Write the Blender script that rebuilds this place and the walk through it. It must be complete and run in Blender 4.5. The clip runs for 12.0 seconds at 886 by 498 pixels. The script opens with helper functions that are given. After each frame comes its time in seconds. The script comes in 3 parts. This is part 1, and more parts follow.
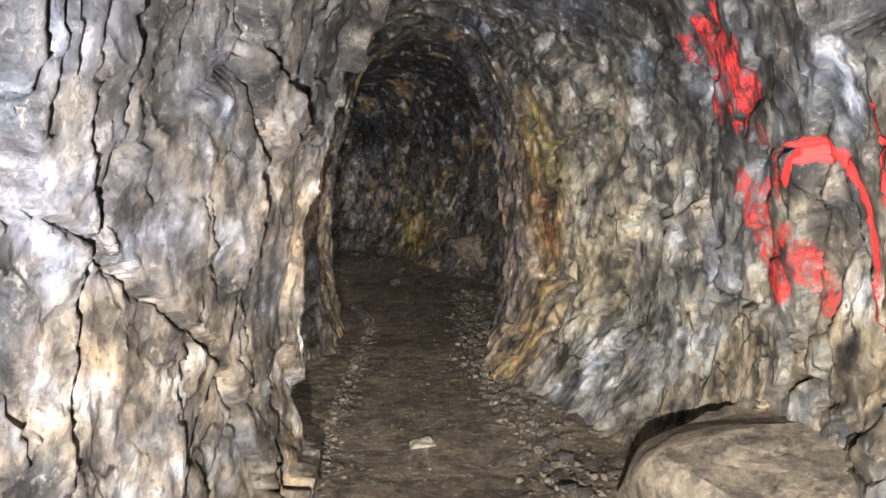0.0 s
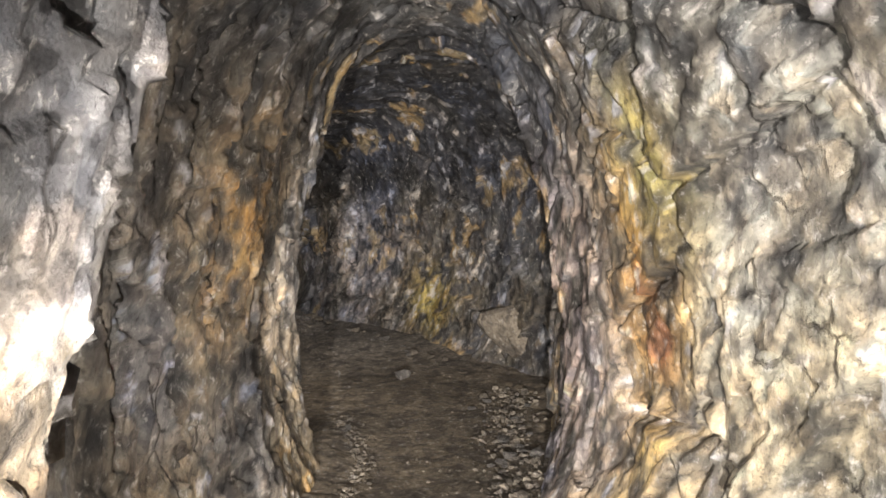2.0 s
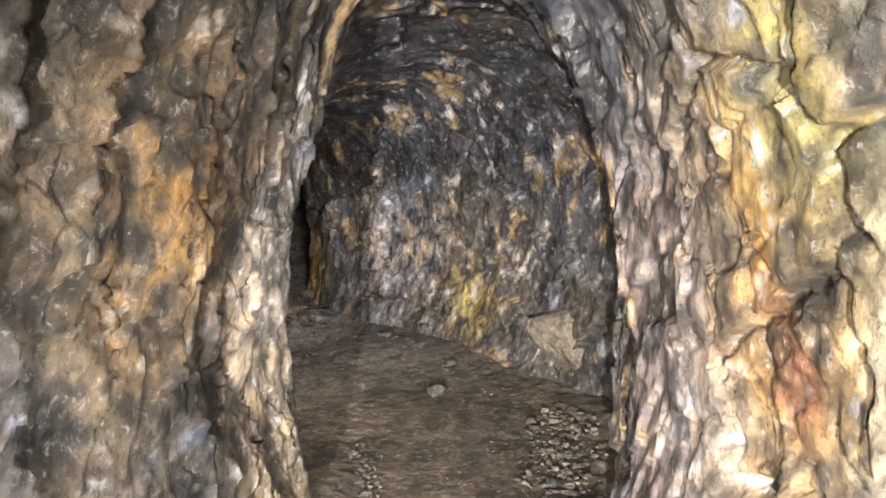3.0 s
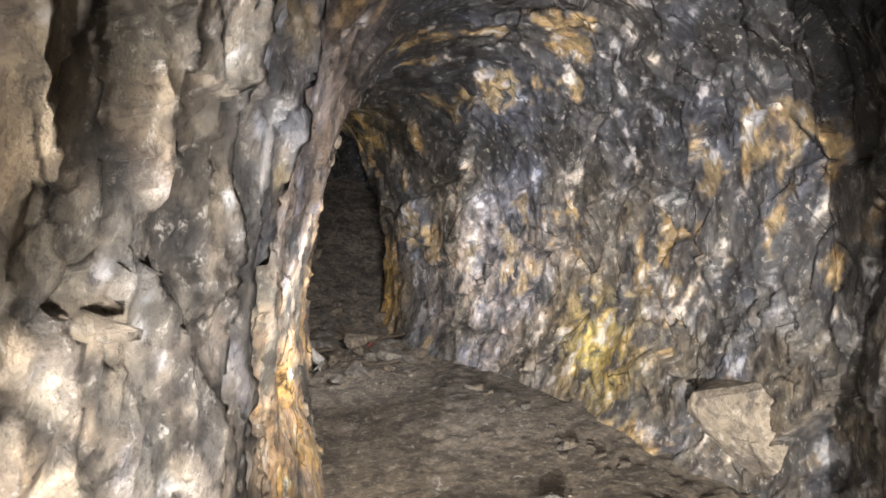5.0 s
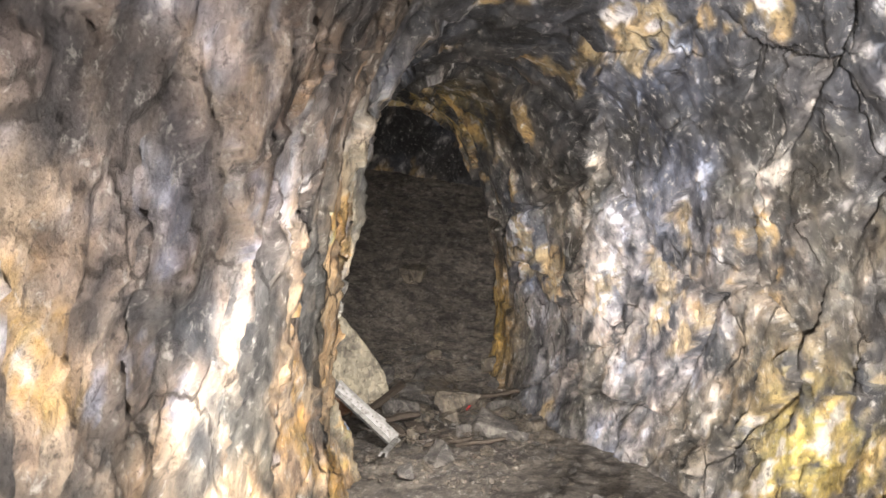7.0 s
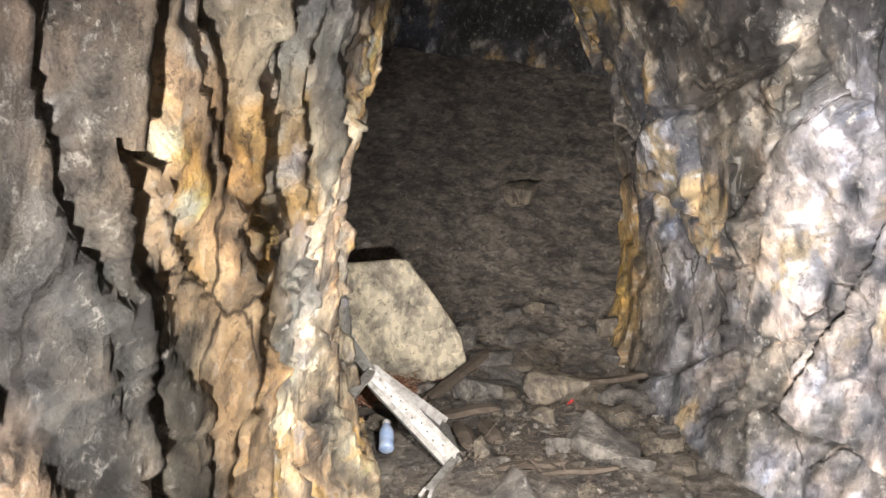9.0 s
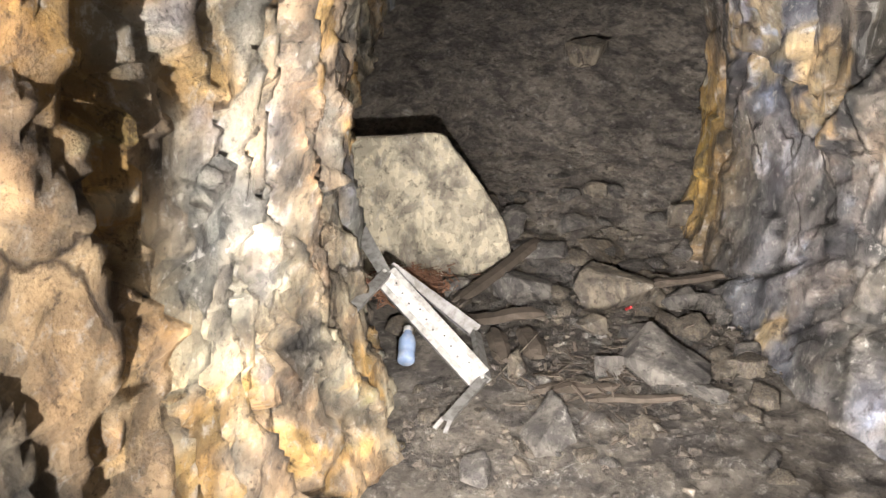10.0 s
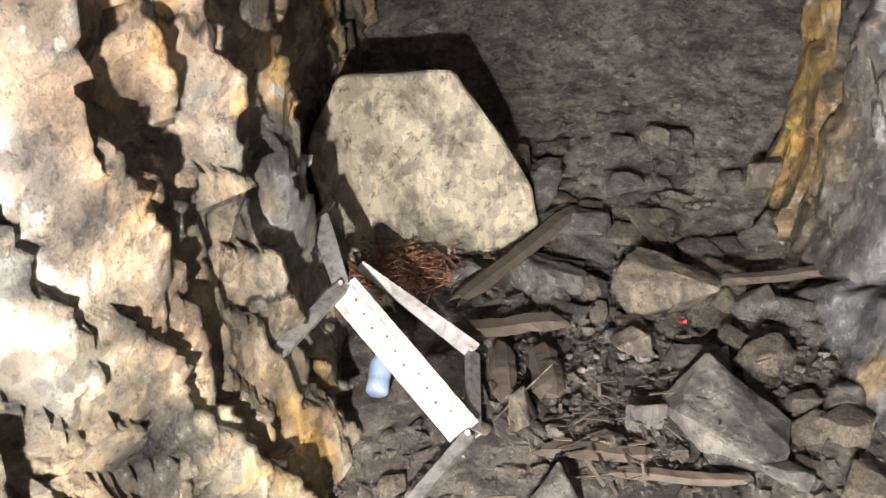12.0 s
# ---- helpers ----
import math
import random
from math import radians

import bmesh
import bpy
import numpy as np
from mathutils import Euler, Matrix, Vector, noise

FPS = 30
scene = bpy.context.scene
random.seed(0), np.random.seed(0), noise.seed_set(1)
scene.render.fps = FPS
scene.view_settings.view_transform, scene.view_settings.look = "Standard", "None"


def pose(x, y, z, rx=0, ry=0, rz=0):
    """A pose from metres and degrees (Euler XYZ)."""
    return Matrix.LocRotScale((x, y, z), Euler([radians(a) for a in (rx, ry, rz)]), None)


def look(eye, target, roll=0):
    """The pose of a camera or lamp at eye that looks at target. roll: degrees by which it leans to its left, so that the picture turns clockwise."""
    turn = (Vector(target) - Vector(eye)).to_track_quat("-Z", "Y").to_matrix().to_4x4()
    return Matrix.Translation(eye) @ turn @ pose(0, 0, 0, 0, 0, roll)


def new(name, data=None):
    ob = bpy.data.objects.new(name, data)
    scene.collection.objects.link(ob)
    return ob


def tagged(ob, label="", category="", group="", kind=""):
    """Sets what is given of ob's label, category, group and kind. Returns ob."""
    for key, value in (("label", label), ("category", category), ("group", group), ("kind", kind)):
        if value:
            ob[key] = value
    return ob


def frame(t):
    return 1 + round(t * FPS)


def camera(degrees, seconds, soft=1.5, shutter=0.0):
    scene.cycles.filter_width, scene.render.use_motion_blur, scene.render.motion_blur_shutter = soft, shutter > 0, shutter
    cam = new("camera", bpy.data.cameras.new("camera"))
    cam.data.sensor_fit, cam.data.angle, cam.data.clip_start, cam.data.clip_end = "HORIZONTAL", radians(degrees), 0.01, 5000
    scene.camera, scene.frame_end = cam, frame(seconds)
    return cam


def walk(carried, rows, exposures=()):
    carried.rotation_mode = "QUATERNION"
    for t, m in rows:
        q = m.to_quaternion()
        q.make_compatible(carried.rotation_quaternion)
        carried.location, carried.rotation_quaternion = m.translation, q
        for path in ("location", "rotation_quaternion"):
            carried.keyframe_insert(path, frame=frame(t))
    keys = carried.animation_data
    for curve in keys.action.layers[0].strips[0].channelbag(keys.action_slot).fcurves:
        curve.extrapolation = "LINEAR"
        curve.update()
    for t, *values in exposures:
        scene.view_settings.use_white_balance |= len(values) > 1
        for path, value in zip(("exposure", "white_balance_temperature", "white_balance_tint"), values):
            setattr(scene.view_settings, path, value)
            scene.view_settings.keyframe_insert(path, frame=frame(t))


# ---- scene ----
cam = camera(58.3, 12.0)
METRES, EYE, TILT, LEAN, TURN = 9.0, 1.35, -6.6, 0.0, 0.0
ROWS = [
    (0.0, 0.0, 0.0, 0.0, 0.0, 0.0, 0.0),
    (0.5, -0.0076, 0.0569, 0.0115, 0.23, 2.25, 0.47),
    (1.0, -0.0085, 0.1095, 0.017, -0.11, 2.61, 0.89),
    (1.5, -0.0028, 0.1731, 0.0222, 1.14, 2.94, 1.1),
    (2.0, 0.0006, 0.2312, 0.0296, 1.71, 3.15, 1.08),
    (2.5, 0.0046, 0.2825, 0.0338, 2.89, 2.77, 0.89),
    (3.0, 0.0074, 0.3328, 0.0342, 5.64, 2.86, 0.61),
    (5.0, -0.0203, 0.5263, 0.0643, 12.75, 2.21, -0.05),
    (5.5, -0.0248, 0.5695, 0.067, 15.35, 1.51, -0.2),
    (6.0, -0.0283, 0.6133, 0.073, 17.53, 1.4, -0.09),
    (6.5, -0.0385, 0.658, 0.0812, 19.73, 1.91, 0.01),
    (7.0, -0.0429, 0.6994, 0.0873, 23.61, 2.34, -0.01),
    (9.0, -0.0858, 0.8439, 0.1058, 33.76, -5.36, -0.93),
    (9.5, -0.0981, 0.872, 0.1053, 36.21, -11.27, -0.79),
    (10.0, -0.106, 0.8982, 0.1059, 39.11, -15.5, -0.62),
    (10.5, -0.1122, 0.9251, 0.1086, 43.11, -18.9, 0.28),
    (11.0, -0.1214, 0.9424, 0.1098, 44.36, -21.67, 0.66),
    (11.5, -0.1304, 0.9563, 0.1101, 44.66, -23.6, 0.84),
    (12.0, -0.1358, 0.9701, 0.1116, 44.58, -23.14, 0.46),
]
walk(cam, [(t, pose(0, 0, EYE, TILT, LEAN, TURN) @ pose(METRES * x, METRES * y, METRES * z, 90 + pitch, roll, yaw)) for t, x, y, z, yaw, pitch, roll in ROWS],
     exposures=[(0.0, 0.8), (2.5, 2.55), (5.5, 3.6), (7.0, 4.1), (9.5, 4.65), (12.0, 4.95)])

world = bpy.data.worlds.new("world")
world.use_nodes = True
world.node_tree.nodes["Background"].inputs[0].default_value = (0.6, 0.65, 0.75, 1)
world.node_tree.nodes["Background"].inputs[1].default_value = 0.0
scene.world = world


def torch(eye, target, watts, spread=125, size=0.015):
    """The walker's hand torch at one station of the walk."""
    data = bpy.data.lights.new("torch_light", "SPOT")
    data.energy, data.color, data.shadow_soft_size = watts, (1.0, 0.92, 0.86), size
    data.spot_size, data.spot_blend = radians(spread), 0.75
    ob = new("torch_light", data)
    ob.matrix_world = look(eye, target)
    return ob


torch((-0.10, -0.30, 1.04), (0.55, 5.0, 0.80), 780, 104)
torch((-0.10, 2.35, 1.02), (-0.25, 8.0, 0.85), 62, 112)
torch((-0.10, 3.70, 1.00), (-0.9, 9.5, 0.65), 22, 110)
torch((-0.28, 5.20, 1.00), (-2.2, 9.5, 0.65), 14, 105)
torch((-0.58, 6.55, 1.02), (-2.2, 9.0, 0.8), 9, 120)
torch((-0.86, 7.45, 1.04), (-2.5, 9.0, 0.65), 9, 130)
torch((-1.15, 8.45, 1.06), (-2.70, 10.25, 0.50), 13, 84)


# ---- noise over arrays of points ----
def hashed(i, seed):
    """Three random numbers from 0 to 1 for each row of whole numbers."""
    a = i.astype(np.int64)
    h = (a[:, 0] * 73856093) ^ (a[:, 1] * 19349663) ^ (a[:, 2] * 83492791) ^ (seed * 2654435761)
    out = np.empty((len(a), 3))
    for k in range(3):
        h = (h * 6364136223846793005 + 1442695040888963407) & 0x7FFFFFFFFFFF
        g = (h ^ (h >> 17)) * 0x9E3779B1 & 0x7FFFFFFFFFFF
        out[:, k] = ((g >> 13) & 0xFFFFF) / 0xFFFFF
    return out


def vnoise(p, seed=0):
    """Smooth noise from -1 to 1."""
    base = np.floor(p)
    f = p - base
    f = f * f * f * (f * (f * 6 - 15) + 10)
    total = np.zeros(len(p))
    for dx in (0, 1):
        for dy in (0, 1):
            for dz in (0, 1):
                w = (f[:, 0] if dx else 1 - f[:, 0]) * (f[:, 1] if dy else 1 - f[:, 1]) * (f[:, 2] if dz else 1 - f[:, 2])
                total += w * hashed(base + (dx, dy, dz), seed)[:, 0]
    return total * 2 - 1


def fbm(p, octaves=4, seed=0):
    total, a = np.zeros(len(p)), 0.5
    for k in range(octaves):
        total += a * vnoise(p * 2.03 ** k + 17.3 * k, seed + k)
        a *= 0.5
    return total


def blocks(p, seed=0):
    """Broken rock: for each point the plane of its block (-1 to 1) and how near its joint is (0 on it)."""
    base = np.floor(p)
    f1, f2 = np.full(len(p), 9.0), np.full(len(p), 9.0)
    height = np.zeros(len(p))
    for dx in (-1, 0, 1):
        for dy in (-1, 0, 1):
            for dz in (-1, 0, 1):
                cell = base + (dx, dy, dz)
                r = hashed(cell, seed)
                d = p - (cell + r)
                dist = (d * d).sum(1)
                q = r[:, ::-1] * 7.13 % 1.0 - 0.5
                plane = (r[:, 1] * 13.7 % 1.0) * 2 - 1 + (d * q).sum(1) * 2.6
                near = dist < f1
                f2 = np.where(near, f1, np.minimum(f2, dist))
                height = np.where(near, plane, height)
                f1 = np.where(near, dist, f1)
    return height, np.sqrt(f2) - np.sqrt(f1)


def blend(x, lo, hi):
    t = np.clip((x - lo) / (hi - lo), 0, 1)
    return t * t * (3 - 2 * t)


# ---- materials ----
def nodes_of(name):
    m = bpy.data.materials.new(name)
    m.use_nodes = True
    nt = m.node_tree
    return m, nt, nt.nodes["Principled BSDF"]


def add(nt, kind, **values):
    n = nt.nodes.new(kind)
    for k, v in values.items():
        n.inputs[k.replace("_", " ")].default_value = v
    return n


def mixed(nt, fac, a, b, how="MIX"):
    n = nt.nodes.new("ShaderNodeMix")
    n.data_type, n.blend_type = "RGBA", how
    for k, v in ((0, fac), (6, a), (7, b)):
        if isinstance(v, bpy.types.NodeSocket):
            nt.links.new(v, n.inputs[k])
        else:
            n.inputs[k].default_value = v if k == 0 else (*v, 1)
    return n.outputs[2]


def ramp(nt, value, lo, hi):
    n = nt.nodes.new("ShaderNodeMapRange")
    n.interpolation_type = "SMOOTHSTEP"
    nt.links.new(value, n.inputs[0])
    n.inputs[1].default_value, n.inputs[2].default_value = lo, hi
    return n.outputs[0]


def noise_of(nt, scale, detail=6, rough=0.6, squash=(1, 1, 1), distort=0.0, objectwise=False):
    co = nt.nodes.new("ShaderNodeTexCoord") if objectwise else nt.nodes.new("ShaderNodeNewGeometry")
    mp = nt.nodes.new("ShaderNodeMapping")
    mp.inputs["Scale"].default_value = squash
    nt.links.new(co.outputs["Object" if objectwise else "Position"], mp.inputs[0])
    n = add(nt, "ShaderNodeTexNoise", Scale=scale, Detail=detail, Roughness=rough, Distortion=distort)
    nt.links.new(mp.outputs[0], n.inputs["Vector"])
    return n.outputs["Fac"]


def bumped(nt, bsdf, heights, distance=0.01, strength=1.0):
    last = None
    for value, d in heights:
        b = add(nt, "ShaderNodeBump", Strength=strength, Distance=d)
        nt.links.new(value, b.inputs["Height"])
        if last:
            nt.links.new(last, b.inputs["Normal"])
        last = b.outputs[0]
    nt.links.new(last, bsdf.inputs["Normal"])


def rock_material(name, colour=None, objectwise=False, gloss=0.55, chip=1.0):
    """Foliated mine rock; the colour of the seam comes from the mesh's own 'tint' or is given."""
    m, nt, b = nodes_of(name)
    if colour is None:
        at = nt.nodes.new("ShaderNodeAttribute")
        at.attribute_name = "tint"
        base = at.outputs["Color"]
    else:
        base = mixed(nt, 0.0, colour, colour)
    mid = noise_of(nt, 8, 8, 0.65, (1, 1, 0.75), 0.5, objectwise)
    fine = noise_of(nt, 30, 10, 0.8, (1, 1, 0.85), 0.3, objectwise)
    speck = noise_of(nt, 150, 3, 0.6, (1, 1, 1), 0, objectwise)
    vein = noise_of(nt, 5, 9, 0.7, (1.3, 1.3, 0.5), 1.5, objectwise)
    c = mixed(nt, ramp(nt, mid, 0.42, 0.54), mixed(nt, 1.0, base, (0.50, 0.50, 0.53), "MULTIPLY"), base)
    c = mixed(nt, ramp(nt, fine, 0.54, 0.64), c, mixed(nt, 0.5, c, (0.62, 0.6, 0.55)))
    c = mixed(nt, ramp(nt, fine, 0.46, 0.37), c, mixed(nt, 1.0, c, (0.34, 0.33, 0.34), "MULTIPLY"))
    c = mixed(nt, ramp(nt, vein, 0.62, 0.70), c, mixed(nt, 0.55, c, (0.6, 0.6, 0.57)))
    c = mixed(nt, ramp(nt, speck, 0.62, 0.74), c, mixed(nt, 1.0, c, (0.45, 0.43, 0.42), "MULTIPLY"))
    co = nt.nodes.new("ShaderNodeTexCoord") if objectwise else nt.nodes.new("ShaderNodeNewGeometry")
    mp = nt.nodes.new("ShaderNodeMapping")
    mp.inputs["Scale"].default_value, mp.inputs["Rotation"].default_value = (1, 1, 0.6), (0.4, 0.2, 0.3)
    nt.links.new(co.outputs["Object" if objectwise else "Position"], mp.inputs[0])
    bend = nt.nodes.new("ShaderNodeVectorMath")
    bend.operation = "ADD"
    wob = add(nt, "ShaderNodeTexNoise", Scale=12, Detail=4)
    half = nt.nodes.new("ShaderNodeVectorMath")
    half.operation = "SCALE"
    half.inputs["Scale"].default_value = 0.07
    nt.links.new(mp.outputs[0], wob.inputs["Vector"])
    nt.links.new(wob.outputs["Color"], half.inputs[0])
    nt.links.new(mp.outputs[0], bend.inputs[0])
    nt.links.new(half.outputs[0], bend.inputs[1])
    chips = []
    for scale in (16, 48):
        v = add(nt, "ShaderNodeTexVoronoi", Scale=scale)
        nt.links.new(bend.outputs[0], v.inputs["Vector"])
        sp = nt.nodes.new("ShaderNodeSeparateColor")
        nt.links.new(v.outputs["Color"], sp.inputs[0])
        chips.append((v.outputs["Distance"], sp.outputs[0]))
        c = mixed(nt, ramp(nt, sp.outputs[0], 0.9, 0.1), c, mixed(nt, 1.0, c, (0.78, 0.78, 0.79) if scale == 16 else (0.70, 0.70, 0.71), "MULTIPLY"))
    crack = add(nt, "ShaderNodeTexVoronoi", Scale=6.5)
    crack.feature = "DISTANCE_TO_EDGE"
    nt.links.new(bend.outputs[0], crack.inputs["Vector"])
    opened = ramp(nt, noise_of(nt, 4, 3, 0.5, (1, 1, 1), 0, objectwise), 0.64, 0.46)
    line = nt.nodes.new("ShaderNodeMath")
    line.operation = "MAXIMUM"
    nt.links.new(ramp(nt, crack.outputs["Distance"], 0.0, 0.035), line.inputs[0])
    nt.links.new(opened, line.inputs[1])
    c = mixed(nt, line.outputs[0], mixed(nt, 1.0, c, (0.22, 0.2, 0.18) if chip > 0.2 else (0.9, 0.9, 0.9), "MULTIPLY"), c)
    nt.links.new(c, b.inputs["Base Color"])
    r = nt.nodes.new("ShaderNodeMapRange")
    nt.links.new(mid, r.inputs[0])
    r.inputs[1].default_value, r.inputs[2].default_value, r.inputs[3].default_value, r.inputs[4].default_value = 0.3, 0.7, gloss - 0.12, gloss + 0.3
    nt.links.new(r.outputs[0], b.inputs["Roughness"])
    b.inputs["Specular IOR Level"].default_value = 0.45
    bumped(nt, b, ((line.outputs[0], 0.012 * chip), (mid, 0.022), (chips[0][1], 0.005 * chip), (chips[0][0], 0.005 * chip), (chips[1][1], 0.002 * chip), (fine, 0.016), (speck, 0.002)))
    return m


def plain(name, colour, rough=0.6, metal=0.0, wear=None, grain=60, amount=0.5):
    m, nt, b = nodes_of(name)
    n = noise_of(nt, grain, 6, 0.65, objectwise=True)
    n2 = noise_of(nt, grain / 6, 4, 0.6, objectwise=True)
    c = mixed(nt, ramp(nt, n, 0.4, 0.7), colour, wear or [v * 0.6 for v in colour])
    c = mixed(nt, ramp(nt, n2, 0.45, 0.7), c, mixed(nt, amount, c, wear or [v * 0.5 for v in colour]))
    nt.links.new(c, b.inputs["Base Color"])
    b.inputs["Roughness"].default_value, b.inputs["Metallic"].default_value = rough, metal
    bumped(nt, b, ((n, 0.002), (n2, 0.004)))
    return m


M_ROCK = rock_material("rock_wall")
M_FLOOR = rock_material("dirt_floor", gloss=0.75, chip=0.15)

# ---- the drive: cross-sections from the left foot to the right foot ----
SECTIONS = []


def section(lx, ly, rx, ry, high, base=0.0, box=3.2):
    SECTIONS.append((lx, ly, rx, ry, high, base, box))


section(-0.95, -2.4, 1.05, -2.4, 2.1)
section(-1.00, -1.0, 1.10, -1.0, 2.2)
section(-0.98, 0.5, 1.15, 0.6, 2.25)
section(-0.82, 1.6, 1.16, 1.8, 2.2)
section(-0.70, 2.2, 1.14, 2.6, 2.15)
section(-0.56, 2.7, 1.08, 3.2, 2.12)
section(-0.56, 3.12, 0.98, 3.7, 2.1)
section(-0.88, 3.3, 0.90, 4.0, 2.1)
section(-0.92, 4.2, 0.72, 4.5, 2.15, 0.0, 2.7)
section(-0.88, 5.1, 0.56, 5.2, 2.2, 0.0, 2.6)
section(-0.90, 5.7, 0.50, 5.9, 2.22, 0.0, 2.6)
section(-0.88, 6.05, 0.50, 6.55, 2.22, 0.0, 2.8)
section(-1.04, 6.28, 0.62, 6.8, 2.22, 0.0, 3.0)
section(-1.20, 6.75, 0.70, 7.3, 2.2, 0.02, 3.2)
section(-1.33, 7.2, 0.58, 7.9, 2.1, 0.06, 3.0)
section(-1.54, 7.9, 0.18, 8.5, 2.0, 0.12, 2.8)
section(-1.78, 8.45, -0.28, 9.1, 1.9, 0.18, 2.7)
section(-2.18, 9.1, -0.82, 9.75, 1.75, 0.22, 2.6)
section(-2.50, 9.55, -1.40, 10.25, 1.72, 0.25, 2.5)
section(-3.02, 9.85, -1.86, 10.7, 1.72, 0.25, 2.5)
section(-3.45, 10.35, -2.10, 11.15, 1.75, 0.3, 2.6)
section(-3.9, 11.0, -2.05, 11.7, 1.9, 0.4, 3.0)
section(-4.6, 12.2, -2.3, 12.8, 2.1, 0.6, 3.0)
section(-5.2, 13.4, -3.2, 13.8, 1.9, 0.8, 3.0)

STEP = 0.0145


def drive_grid():
    """The smooth drive as a grid of points (stations x arch) with inward normals."""
    s = np.array(SECTIONS)
    mid = (s[:, :2] + s[:, 2:4]) / 2
    d = np.r_[0, np.cumsum(np.linalg.norm(np.diff(mid, axis=0), axis=1))]
    n = int(d[-1] / STEP)
    at = np.linspace(0, d[-1], n)
    rows = np.stack([np.interp(at, d, s[:, k]) for k in range(7)], 1)
    w = 7
    ker = np.hanning(w + 2)[1:-1]
    ker /= ker.sum()
    for k in range(7):
        rows[:, k] = np.convolve(np.pad(rows[:, k], w // 2, mode="edge"), ker, "valid")
    m = 400
    th = np.linspace(0, math.pi, 900)
    grid = np.empty((n, m, 3))
    for i, (lx, ly, rx, ry, high, base, box) in enumerate(rows):
        a = -np.sign(np.cos(th)) * np.abs(np.cos(th)) ** (2 / box)
        h = np.abs(np.sin(th)) ** (2 / box)
        wide = math.hypot(rx - lx, ry - ly)
        arc = np.r_[0, np.cumsum(np.hypot(np.diff(a) * wide / 2, np.diff(h) * high))]
        t = np.linspace(0, arc[-1], m)
        a, h = np.interp(t, arc, a), np.interp(t, arc, h)
        f = (a + 1) / 2
        grid[i, :, 0], grid[i, :, 1] = lx + (rx - lx) * f, ly + (ry - ly) * f
        grid[i, :, 2] = base - 0.12 + h * (high + 0.12)
    du, dv = np.gradient(grid, axis=0), np.gradient(grid, axis=1)
    nor = np.cross(du, dv)
    nor /= np.linalg.norm(nor, axis=2, keepdims=True) + 1e-9
    if (nor[n // 3, m // 2, 2]) > 0:
        nor = -nor
    return grid, nor, at


def stretched(p, sx, sy, sz, lean=0.35):
    """Coordinates along the steep foliation."""
    q = np.empty_like(p)
    q[:, 0] = (p[:, 0] * 0.85 + p[:, 1] * 0.5) * sx
    q[:, 1] = (p[:, 1] * 0.85 - p[:, 0] * 0.5 + lean * p[:, 2]) * sy
    q[:, 2] = (p[:, 2] - lean * 0.6 * p[:, 1]) * sz
    return q


GRAIN = [None, None, None]


def slabs(p, thick, seed):
    """Steep slabs lying on each other like shingles: how far each stands out (0 to 1) and the open gap behind its edge."""
    u = p[:, 1] * 0.86 - p[:, 0] * 0.5 + 0.26 * p[:, 2] + 0.17 * fbm(p * 1.9, 3, seed) + 0.022 * vnoise(p * (7, 7, 5), seed + 5) + 0.15 * thick * blocks(p * (4.2, 4.2, 3.0), seed + 7)[0] + 0.007 * vnoise(p * 26, seed + 6)
    u = u / thick
    layer = np.floor(u)
    shift = hashed(np.stack([layer, layer * 0, layer * 0], 1), seed)[:, 0]
    shelf = np.floor(p[:, 2] * 0.42 / thick + 2.0 * shift + 0.35 * vnoise(p * 4, seed + 8))
    r = hashed(np.stack([layer, shelf, shelf * 0], 1), seed + 1)
    f = u - layer
    gap = blend(0.19 - f, 0, 0.06) * blend(r[:, 1], 0.25, 0.6)
    return (f ** 1.4 - 0.45) * (0.35 + 0.65 * r[:, 0]) + 0.35 * (r[:, 2] - 0.5), gap


